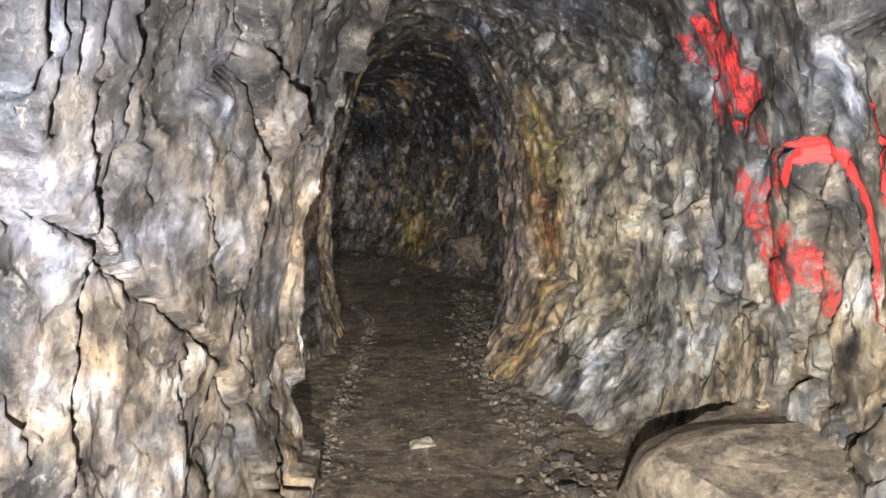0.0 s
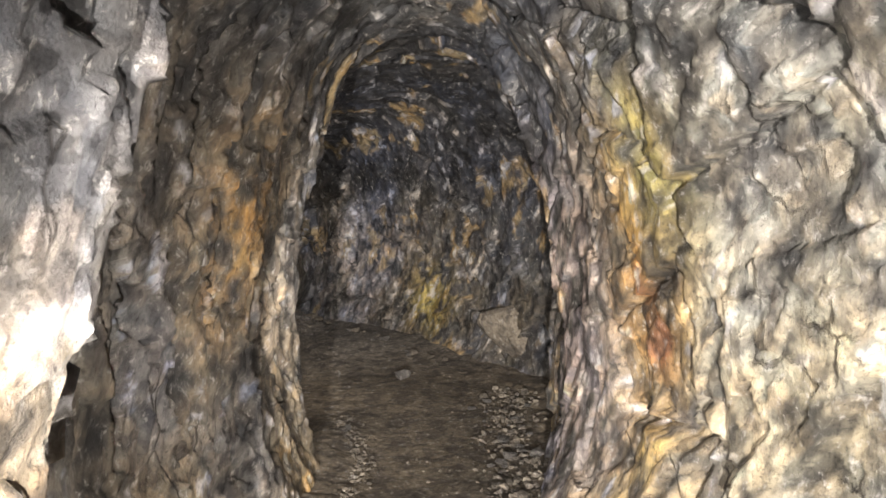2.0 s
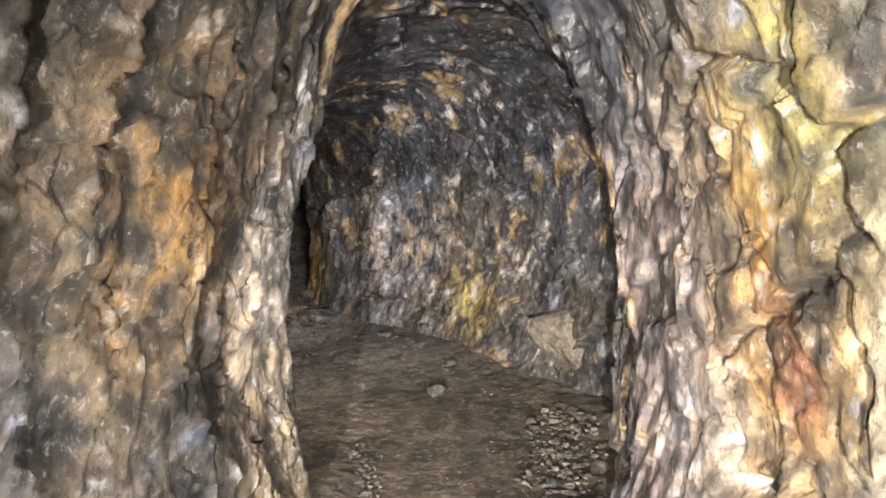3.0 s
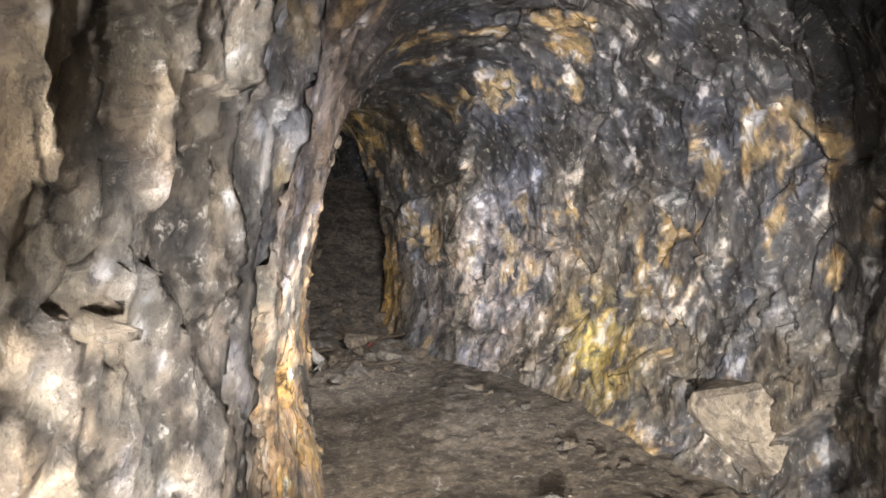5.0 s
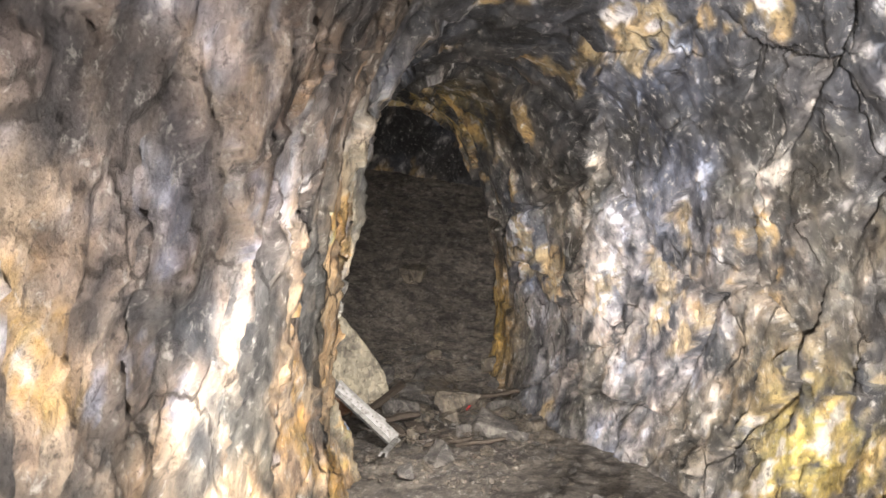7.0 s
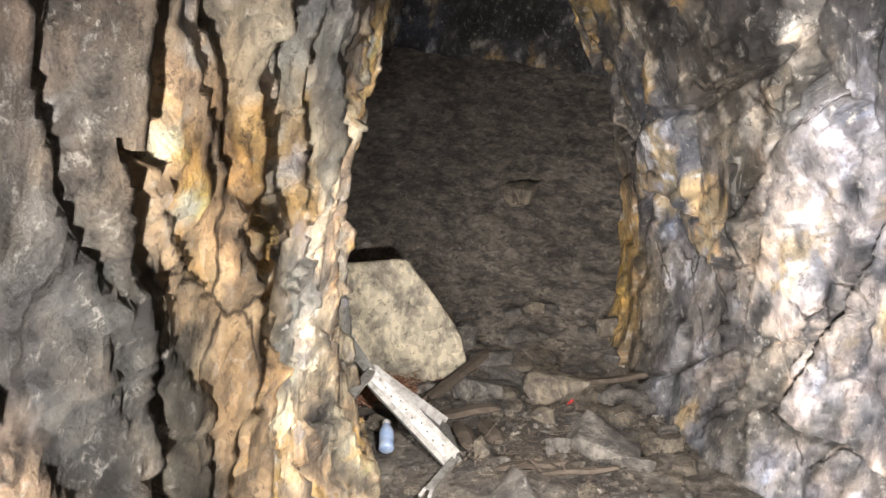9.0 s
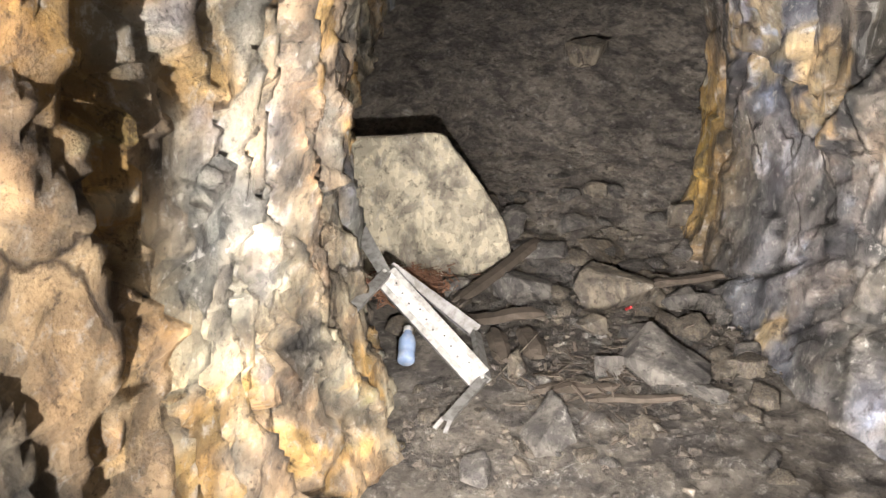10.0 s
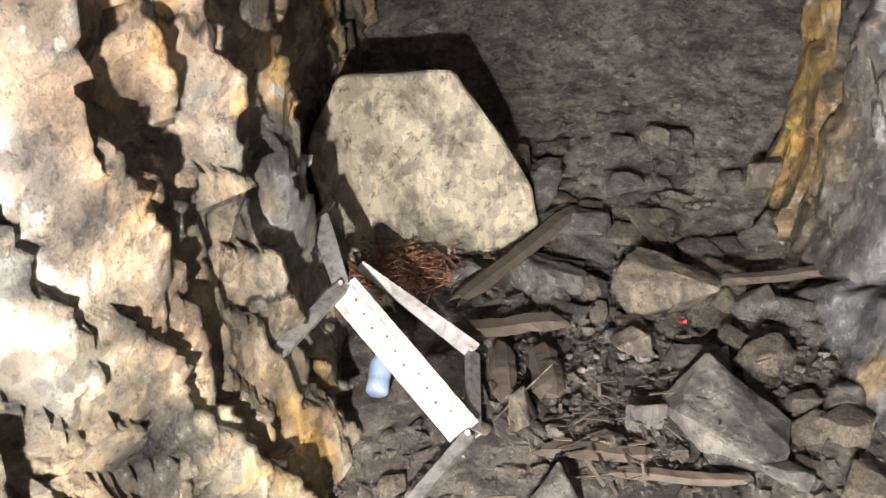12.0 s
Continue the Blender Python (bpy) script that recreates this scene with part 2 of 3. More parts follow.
def relief(p, side):
    """How far the rock stands out into the drive, in metres. side: -1 left wall to 1 right wall."""
    warp = p + 0.03 * np.stack([fbm(p * 7 + 5, 3, 3), fbm(p * 7 + 9, 3, 4), fbm(p * 7 + 13, 3, 5)], 1)
    z, y = p[:, 2], p[:, 1]
    slabby = blend(-side, 0.15, 0.6)
    late = blend(y, 5.6, 6.6) * slabby
    calm = late * blend(y, 6.8, 7.1) * blend(8.5 - y, 0, 0.3)
    early = blend(3.4 - y, 0, 0.4) * slabby
    big, joint = blocks(stretched(warp, 1.9, 1.9, 1.5, 0.5), 11)
    small, joint2 = blocks(stretched(warp, 5.5, 5.5, 3.8, 0.5), 23)
    tiny, joint3 = blocks(stretched(warp, 15, 15, 11, 0.5), 31)
    thickly, gap = slabs(p, 0.34, 101)
    thinly, gap2 = slabs(p, 0.13, 131)
    out = 0.06 * fbm(p * 1.3, 3, 40) + 0.034 * big * (1 - 0.75 * slabby + 1.3 * early) + 0.016 * small * (1 - 0.4 * slabby)
    out += 0.0035 * tiny + 0.016 * fbm(p * 9, 5, 50) * (1 - 0.35 * slabby)
    out += slabby * (0.085 * thickly + 0.030 * thinly) * (0.8 + 0.4 * late - 0.45 * early - 0.7 * calm)
    ragged = blend(vnoise(p * 1.4, 63) - 0.45 * early + 0.2 * late, -0.5, 0.1)
    out -= slabby * ragged * (0.13 * gap + 0.05 * gap2 * blend(vnoise(p * 1.9, 64), -0.1, 0.3)) * (0.75 + 0.5 * late - 0.75 * calm)
    crack = blend(vnoise(p * 1.7, 61), 0.0, 0.35) * (1 - slabby + early)
    out -= 0.05 * crack * blend(0.05 - joint, 0, 0.035)
    out -= 0.018 * blend(vnoise(p * 2.9, 62), 0.1, 0.4) * blend(0.06 - joint2, 0, 0.05) * (1 - slabby)
    toe = np.clip(1 - z / 0.75, 0, 1) ** 1.6
    out += toe * blend(side, 0.5, 0.9) * (0.30 * blend(y, 3.0, 3.7) * blend(6.8 - y, 0, 2.0) + 0.16 * blend(y, 7.8, 8.6))
    GRAIN[:] = small, tiny, joint2
    out += toe * blend(-side, 0.5, 0.9) * (0.14 * blend(y, 4.8, 5.4) * blend(6.3 - y, 0, 0.2) + 0.10 * blend(y, 6.9, 7.6))
    return out


def near(p, x, y, z, rx, ry, rz):
    """1 at the middle of a stain, 0 outside."""
    d = ((p[:, 0] - x) / rx) ** 2 + ((p[:, 1] - y) / ry) ** 2 + ((p[:, 2] - z) / rz) ** 2
    return np.exp(-d)


def seam_colours(p, side, grain=None):
    """The rock's own colours: the seams and mineral stains of the drive; upper rock deepened against surplus torch
    light.
    """
    c = np.tile(np.array((0.25, 0.235, 0.20)), (len(p), 1))
    n1, n2, n3 = fbm(stretched(p, 1.6, 1.6, 1.1), 4, 70), fbm(stretched(p, 3.6, 3.6, 2.4, 0.5), 5, 80), fbm(stretched(p, 10, 10, 7, 0.5), 4, 90)
    n4 = fbm(stretched(p, 24, 24, 15, 0.5), 3, 95)

    def lay(colour, amount):
        a = np.clip(amount, 0, 1)[:, None]
        c[:] = c * (1 - a) + np.array(colour) * a

    left, right = blend(-side, 0.15, 0.6), blend(side, 0.15, 0.6)
    y, z = p[:, 1], p[:, 2]
    patch, spot = n2 + 0.5 * n3, n3 + 0.6 * n4
    lay((0.11, 0.115, 0.115), blend(patch, 0.0, 0.25) * 0.8)
    lay((0.46, 0.45, 0.42), blend(n1 + 0.4 * n3, 0.1, 0.3) * 0.7)
    # dark upper rock, its colour taken down further to shade it by height
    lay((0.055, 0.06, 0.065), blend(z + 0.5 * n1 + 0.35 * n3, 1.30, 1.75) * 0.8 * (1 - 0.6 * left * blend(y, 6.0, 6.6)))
    lay((0.33, 0.275, 0.185), blend(0.8 - z + 0.6 * n1, 0, 0.5) * 0.7)
    # dark roof past the straight, laid darker still where the torches over-light it
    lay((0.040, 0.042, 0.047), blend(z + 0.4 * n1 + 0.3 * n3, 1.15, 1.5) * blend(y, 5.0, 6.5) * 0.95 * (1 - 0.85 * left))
    # left wall
    lay((0.33, 0.285, 0.225), left * blend(3.6 - y, 0, 0.4) * blend(patch, -0.35, 0.1) * 0.8)
    lay((0.42, 0.405, 0.39), left * blend(3.6 - y, 0, 0.4) * blend(spot, 0.0, 0.3) * 0.7)
    lay((0.25, 0.205, 0.14), left * blend(y, 3.3, 3.6) * blend(6.2 - y, 0, 0.3) * 0.65)
    lay((0.40, 0.24, 0.08), left * near(p, -0.9, 4.9, 1.35, 0.5, 0.35, 0.4) * blend(spot, -0.3, 0.2))
    lay((0.34, 0.25, 0.19), left * blend(y, 6.0, 6.8) * blend(z + 0.4 * n1, 1.1, 1.5) * 0.7)
    lay((0.60, 0.43, 0.26), left * blend(y, 6.2, 7.2) * blend(1.85 - z + 0.3 * n1, 0, 0.4) * blend(patch, -0.45, 0.05) * 0.9)
    lay((0.57, 0.545, 0.43), left * blend(y, 7.9, 8.7) * blend(n1 + 0.4 * n3, -0.45, 0.05) * 0.92)
    lay((0.58, 0.33, 0.07), left * blend(y, 6.0, 6.8) * blend(patch, 0.1, 0.3) * 0.75)
    lay((0.46, 0.43, 0.42), left * blend(y, 6.0, 6.8) * blend(n1 + 0.6 * n3, 0.12, 0.32) * 0.7)
    lay((0.15, 0.16, 0.18), left * blend(3.6 - y, 0, 0.4) * blend(z + 0.5 * n1 + 0.3 * n3, 1.35, 1.7) * 0.85)
    lay((0.52, 0.46, 0.34), right * blend(4.7 - y, 0, 0.5) * blend(1.25 - z + 0.5 * n1, 0, 0.5) * blend(patch, -0.5, 0.1) * 0.8)
    lay((0.40, 0.42, 0.40), right * blend(4.7 - y, 0, 0.5) * blend(spot, 0.0, 0.3) * 0.7)
    # right wall: yellow and rust runs, then a pale lilac face
    lay((0.58, 0.53, 0.39), right * near(p, 0.9, 3.7, 0.75, 0.6, 0.75, 0.65) * (1.15 + n3))
    lay((0.55, 0.36, 0.10), right * near(p, 0.6, 4.75, 0.9, 0.4, 0.25, 0.95) * (0.95 + 1.3 * n3))
    lay((0.42, 0.37, 0.13), right * near(p, 0.5, 4.5, 1.5, 0.4, 0.13, 0.32) * (1.0 + n3))
    lay((0.26, 0.11, 0.04), right * near(p, 0.6, 4.72, 0.95, 0.4, 0.12, 0.22) * (1.0 + 1.5 * n3))
    lay((0.50, 0.44, 0.45), right * near(p, 0.5, 5.65, 0.75, 0.5, 0.6, 0.75) * blend(spot, -0.45, 0.0) * 1.15)
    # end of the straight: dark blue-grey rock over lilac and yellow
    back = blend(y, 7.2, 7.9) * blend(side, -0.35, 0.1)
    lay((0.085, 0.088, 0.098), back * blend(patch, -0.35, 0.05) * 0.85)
    lay((0.37, 0.325, 0.285), back * near(p, -1.15, 9.8, 0.75, 0.85, 0.85, 0.5) * blend(spot, -0.35, 0.1) * 1.3)
    lay((0.50, 0.39, 0.12), back * near(p, -0.35, 9.1, 0.5, 0.32, 0.32, 0.30) * blend(spot, -0.25, 0.1) * 1.2)
    lay((0.50, 0.31, 0.07), back * near(p, -2.1, 11.0, 0.6, 0.3, 0.3, 0.35) * 1.1)
    lay((0.46, 0.34, 0.10), near(p, -2.3, 10.4, 1.9, 0.6, 0.5, 0.22) * blend(spot, -0.3, 0.1))
    lay((0.44, 0.31, 0.13), blend(0.9 * n2 + 0.4 * n3, 0.22, 0.36) * blend(y, 4.2, 6.2) * 0.65)
    lay((0.045, 0.045, 0.05), blend(-spot, 0.15, 0.35) * 0.55 * (1 - 0.7 * left * blend(y, 6.0, 6.8)))
    lay((0.62, 0.61, 0.60), blend(spot, 0.36, 0.5) * 0.6)
    n5 = fbm(stretched(p, 2.3, 2.3, 1.5, 0.6), 4, 98)
    c *= np.clip(1 + 1.0 * n2 + 0.7 * n3 + 0.4 * n4, 0.35, 1.9)[:, None]
    c *= np.clip(1 + 0.9 * n5, 0.6, 1.5)[:, None] ** np.array((0.30, 0.08, -0.38))
    if grain is not None:
        c *= np.clip(1 + 0.16 * grain[0] + 0.16 * grain[1], 0.5, 1.5)[:, None]
        c *= np.clip(1 + 0.05 * grain[1], 0.8, 1.2)[:, None] ** np.array((1, 0, -1))
    return np.clip(c * 0.85, 0.02, 0.8)


def mesh_of(name, verts, faces, material, tint=None, smooth=True):
    me = bpy.data.meshes.new(name)
    verts, faces = np.asarray(verts, dtype=np.float32), np.asarray(faces, dtype=np.int32)
    me.vertices.add(len(verts))
    me.vertices.foreach_set("co", verts.ravel())
    k = faces.shape[1]
    me.loops.add(faces.size)
    me.loops.foreach_set("vertex_index", faces.ravel())
    me.polygons.add(len(faces))
    me.polygons.foreach_set("loop_start", np.arange(0, faces.size, k, dtype=np.int32))
    me.polygons.foreach_set("use_smooth", np.full(len(faces), smooth))
    me.update(calc_edges=True)
    if tint is not None:
        a = me.attributes.new("tint", "FLOAT_COLOR", "POINT")
        a.data.foreach_set("color", np.c_[tint, np.ones(len(tint))].astype(np.float32).ravel())
    me.materials.append(material)
    return me


def quads(n, m):
    i = np.arange(n * m).reshape(n, m)
    return np.stack([i[:-1, :-1], i[1:, :-1], i[1:, 1:], i[:-1, 1:]], -1).reshape(-1, 4)


GRID, NORMAL, ALONG = drive_grid()
ROWS_N, ROWS_M = GRID.shape[:2]
FLAT = GRID.reshape(-1, 3)
SIDE = np.tile(np.linspace(-1.35, 1.35, ROWS_M), ROWS_N)
OUT = relief(FLAT, SIDE).reshape(ROWS_N, ROWS_M)
OUT = OUT.ravel()
ROCK = FLAT + NORMAL.reshape(-1, 3) * OUT[:, None]
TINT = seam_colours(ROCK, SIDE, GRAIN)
ROCK_GRID, TINT_GRID = ROCK.reshape(GRID.shape), TINT.reshape(GRID.shape)


def rock_face(name, lo, hi, label):
    """A stretch of the arch from column lo to hi, with a coarse back 0.35 m behind it."""
    g, t = ROCK_GRID[:, lo:hi], TINT_GRID[:, lo:hi]
    n, m = g.shape[:2]
    pick_i, pick_j = np.unique(np.r_[0:n:12, n - 1]), np.unique(np.r_[0:m:12, m - 1])
    back = (GRID[:, lo:hi] - 0.35 * NORMAL[:, lo:hi])[pick_i][:, pick_j]
    v = np.r_[g.reshape(-1, 3), back.reshape(-1, 3)]
    f = np.r_[quads(n, m), quads(len(pick_i), len(pick_j))[:, ::-1] + n * m]
    tint = np.r_[t.reshape(-1, 3), np.full((back.shape[0] * back.shape[1], 3), 0.2)]
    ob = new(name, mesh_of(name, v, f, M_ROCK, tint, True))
    return tagged(ob, label, "wall" if "wall" in name else "ceiling", kind="structure")


CUT_A, CUT_B = int(ROWS_M * 0.36), int(ROWS_M * 0.64)
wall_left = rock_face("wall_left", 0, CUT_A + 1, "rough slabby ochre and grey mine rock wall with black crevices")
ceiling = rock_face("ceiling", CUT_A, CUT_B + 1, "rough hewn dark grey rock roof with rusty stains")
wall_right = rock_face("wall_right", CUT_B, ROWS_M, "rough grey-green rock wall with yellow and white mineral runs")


# ---- floor ----
def floor_z(x, y):
    """Height of the trodden dirt floor."""
    x, y = np.asarray(x, float), np.asarray(y, float)
    side = np.abs(x + 0.12)
    z = 0.05 * blend(side, 0.35, 0.8) * blend(7.5 - y, 0, 1.2) + 0.06 * blend(y, 6.5, 8.0) + 0.14 * blend(y, 8.0, 9.6)
    far = (x + 2.45) * -0.6 + (y - 10.35) * 0.8
    z = z + 0.26 * np.clip(far, 0, 9) + 0.22 * np.clip(far - 1.0, 0, 9)
    return z


def floor_mesh():
    xs, ys = np.arange(-5.8, 1.7, 0.02), np.arange(-2.6, 14.2, 0.02)
    gx, gy = np.meshgrid(xs, ys, indexing="ij")
    x, y = gx.ravel(), gy.ravel()
    keep_mid = -0.12 - 0.14 * np.clip(y - 5.5, 0, 99) * blend(y, 5.5, 7.5)
    side = np.abs(x - keep_mid)
    edge = blend(side, 0.22, 0.5)
    p = np.stack([x, y, np.zeros_like(x)], 1)
    z = floor_z(x, y) + 0.02 * fbm(p * 2.2, 3, 5) + (0.004 + 0.006 * edge) * fbm(p * 16, 4, 6)
    b, j = blocks(p * (14, 14, 1), 8)
    z += edge * 0.006 * b * blend(j, 0.0, 0.15)
    n = fbm(p * 3, 4, 7)
    c = np.tile(np.array((0.30, 0.245, 0.17)), (len(x), 1)) * (1 + 0.5 * n)[:, None]
    grey = (blend(y, 7.5, 9.5) * 0.8)[:, None]
    c = c * (1 - grey) + np.array((0.30, 0.275, 0.24)) * (1 + 0.4 * n)[:, None] * grey
    # far slope tinted paler to make up for weak torch light there
    me = mesh_of("floor", np.stack([x, y, z], 1), quads(len(xs), len(ys)), M_FLOOR, np.clip(c * (0.62 + 0.4 * blend(y, 10.4, 11.2))[:, None], 0.02, 0.6))
    return tagged(new("floor", me), "trodden brown dirt floor with loose gravel along its edges", "floor", kind="structure")


floor = floor_mesh()


def closing_wall(name, x, y, wide, turn):
    """A rock wall that closes an end of the drive."""
    n, m = 90, 70
    a, h = np.meshgrid(np.linspace(-wide / 2, wide / 2, n), np.linspace(-0.2, 3.0, m), indexing="ij")
    c, s = math.cos(radians(turn)), math.sin(radians(turn))
    p = np.stack([x + a.ravel() * c, y + a.ravel() * s, h.ravel()], 1)
    q = p + np.array((-s, c, 0)) * (0.12 * fbm(p * 2, 4, 14))[:, None]
    me = mesh_of(name, q, quads(n, m), M_ROCK, seam_colours(q, np.zeros(len(q))))
    return tagged(new(name, me), "rough grey rock face closing the drive", "wall", kind="structure")


closing_wall("wall_south", 0.0, -2.3, 3.2, 0)
closing_wall("wall_north", -4.3, 13.5, 3.6, 12)

# ---- things ----
M_STONE = rock_material("loose_stone", (0.23, 0.215, 0.19), True, 0.7, 0.5)
M_PALE = rock_material("pale_boulder", (0.66, 0.60, 0.45), True, 0.65, 0.15)
M_BROWN = rock_material("brown_stone", (0.29, 0.25, 0.19), True, 0.7, 0.4)
M_BLOCK = rock_material("fallen_block_rock", (0.36, 0.31, 0.23), True, 0.65, 0.2)
M_STEEL = plain("grey_galvanised_steel", (0.26, 0.26, 0.25), 0.5, 0.2, (0.12, 0.115, 0.105), 45, 0.55)
M_WHITE = plain("white_painted_steel", (0.36, 0.36, 0.36), 0.5, 0.0, (0.17, 0.16, 0.145), 40, 0.5)
M_HOLE = plain("dark_hole", (0.03, 0.03, 0.03), 0.7)
M_WOOD = plain("grey_rotten_wood", (0.085, 0.068, 0.053), 0.85, 0.0, (0.05, 0.04, 0.03), 30, 0.6)
M_TWIG = plain("brown_twig", (0.24, 0.125, 0.075), 0.8, 0.0, (0.10, 0.05, 0.03), 50, 0.6)
M_RED = plain("red_plastic", (0.62, 0.03, 0.04), 0.4)
M_PLASTIC = plain("bluish_plastic", (0.22, 0.30, 0.46), 0.25, 0.0, (0.34, 0.39, 0.48), 25, 0.4)


def mesh_from(name, bm, material, smooth=False):
    me = bpy.data.meshes.new(name)
    bm.normal_update()
    for f in bm.faces:
        f.smooth = smooth
    bm.to_mesh(me)
    bm.free()
    me.materials.append(material)
    return me


def part(name, bm, material, parent, label="", smooth=False):
    ob = new(name, mesh_from(name, bm, material, smooth))
    ob.parent = parent
    return tagged(ob, label)


def stone_bm(seed, sx, sy, sz, points=16, rough=0.06, cuts=2, square=0.6):
    """A broken stone: the hull of scattered points, with worn faces. Base at z = 0."""
    rnd = random.Random(seed)
    bm = bmesh.new()
    for k in range(points):
        v = Vector((rnd.uniform(-1, 1), rnd.uniform(-1, 1), rnd.uniform(-1, 1)))
        big = max(abs(v.x), abs(v.y), abs(v.z))
        v = v / big * square + v.normalized() * (1 - square)
        v *= rnd.uniform(0.85, 1.05)
        bm.verts.new((v.x * sx / 2, v.y * sy / 2, v.z * sz / 2 + sz / 2))
    hull = bmesh.ops.convex_hull(bm, input=bm.verts)
    bmesh.ops.delete(bm, geom=list({g for g in hull["geom_interior"] + hull["geom_unused"] if isinstance(g, bmesh.types.BMVert)}), context="VERTS")
    if cuts:
        bmesh.ops.bevel(bm, geom=list(bm.edges), offset=min(sx, sy, sz) * 0.035, segments=1, affect="EDGES")
        bmesh.ops.triangulate(bm, faces=list(bm.faces))
        for _ in range(cuts):
            long_edges = [e for e in bm.edges if e.calc_length() > max(sx, sy, sz) * 0.09]
            bmesh.ops.subdivide_edges(bm, edges=long_edges, cuts=1)
            bmesh.ops.triangulate(bm, faces=list(bm.faces))
        size = max(sx, sy, sz)
        for v in bm.verts:
            q = v.co / size
            v.co += v.co.normalized() * 0.0 + Vector((noise.noise(q * 5 + Vector((seed, 0, 0))), noise.noise(q * 5 + Vector((0, seed, 3))), noise.noise(q * 5 + Vector((7, 0, seed))))) * size * rough * 0.7
            v.co += noise.noise_vector(q * 14 + Vector((seed, 1, 2))) * size * rough * 0.25
    return bm


def stone(name, x, y, sx, sy, sz, turn, seed, material, label, group="", sink=0.25, tip=(0, 0), z=None, points=14, square=0.7, rough=0.035):
    ob = new(name, mesh_from(name, stone_bm(seed, sx, sy, sz, points, rough, square=square), material))
    base = float(floor_z(x, y)) if z is None else z
    ob.matrix_world = pose(x, y, base - sink * sz, tip[0], tip[1], turn)
    return tagged(ob, label, "rock", group)


# the great boulder and the fallen blocks
def boulder():
    """An angular block with a flat top and a face sloping down to one side."""
    corners = ((-0.27, -0.19, -0.08), (0.36, -0.20, -0.08), (-0.32, -0.15, 0.27), (-0.23, -0.07, 0.47), (0.11, -0.09, 0.47), (0.22, -0.13, 0.31), (0.33, -0.15, 0.13),
               (-0.30, 0.20, -0.08), (-0.29, 0.19, 0.30), (-0.19, 0.16, 0.45), (0.12, 0.15, 0.43), (0.33, 0.18, -0.08), (0.28, 0.17, 0.19))
    bm = bmesh.new()
    for c in corners:
        bm.verts.new(c)
    bmesh.ops.convex_hull(bm, input=bm.verts)
    bmesh.ops.bevel(bm, geom=list(bm.edges), offset=0.008, segments=1, affect="EDGES")
    for _ in range(4):
        bmesh.ops.triangulate(bm, faces=list(bm.faces))
        bmesh.ops.subdivide_edges(bm, edges=[e for e in bm.edges if e.calc_length() > 0.025], cuts=1)
    bmesh.ops.triangulate(bm, faces=list(bm.faces))
    for v in bm.verts:
        v.co += noise.noise_vector(v.co * 5) * 0.012 + noise.noise_vector(v.co * 17) * 0.004
    ob = new("boulder", mesh_from("boulder", bm, M_PALE))
    ob.matrix_world = pose(-2.93, 10.31, float(floor_z(-2.93, 10.31)) - 0.01, -8, 3, 44)
    return tagged(ob, "large pale cream angular boulder lying on the dirt floor", "rock")


boulder()
stone("fallen_block", 1.16, 2.55, 0.85, 0.95, 0.52, 20, 14, M_BLOCK, "big brownish fallen rock block against the wall foot", "", 0.1, (6, -12), points=20, square=0.8)
stone("leaning_slab", 0.70, 8.46, 0.95, 1.10, 0.74, -38, 21, M_BROWN, "smooth brown rock slab leaning at the wall foot", "", 0.2, (10, -14), points=11, square=0.6)
stone("half_buried_stone", -0.085, 3.60, 0.16, 0.12, 0.05, 10, 31, M_PALE, "flat pale stone half buried in the path", "", 0.3)
stone("path_stone", -0.47, 7.95, 0.14, 0.12, 0.09, 30, 33, M_STONE, "small dark rounded stone lying on the path", "", 0.2)
stone("slope_stone", -3.10, 11.93, 0.25, 0.22, 0.16, 15, 35, M_BROWN, "pointed brown stone on the dirt slope", "", 0.25)
stone("nose_foot_stone", -2.12, 11.05, 0.26, 0.14, 0.13, 60, 37, M_BROWN, "reddish brown angular stone at the wall foot", "", 0.2)
stone("corner_stone", -1.42, 6.72, 0.30, 0.26, 0.38, 25, 39, M_BROWN, "pale brown angular stone at the wall corner", "", 0.1)

RUBBLE = (
    ((-1.89, 9.60, 0.20, 0.09), (-1.76, 10.03, 0.25, 0.12), (-2.11, 10.38, 0.24, 0.15), (-2.48, 10.74, 0.12, 0.08), (-2.66, 10.60, 0.18, 0.11), (-2.80, 10.62, 0.12, 0.14)),
    ((-2.48, 10.51, 0.20, 0.09), (-2.42, 10.27, 0.20, 0.11), (-2.31, 10.65, 0.18, 0.07), (-2.05, 10.81, 0.13, 0.07), (-2.13, 10.61, 0.15, 0.07), (-2.06, 10.54, 0.13, 0.08)),
    ((-2.60, 10.12, 0.10, 0.11), (-2.69, 10.38, 0.10, 0.06), (-2.09, 9.77, 0.12, 0.09), (-2.02, 9.79, 0.06, 0.04), (-1.89, 9.92, 0.09, 0.09), (-2.05, 10.15, 0.10, 0.08)),
    ((-1.93, 10.19, 0.11, 0.06), (-1.94, 9.37, 0.12, 0.08), (-1.86, 9.44, 0.06, 0.04), (-1.61, 9.95, 0.10, 0.08), (-1.92, 10.47, 0.11, 0.07), (-1.98, 10.45, 0.09, 0.07)),
    ((-2.46, 11.06, 0.13, 0.06), (-2.35, 10.20, 0.11, 0.08), (-2.53, 11.02, 0.11, 0.07), (-1.62, 10.25, 0.11, 0.05), (-2.28, 10.45, 0.10, 0.05)),
)
k = 100
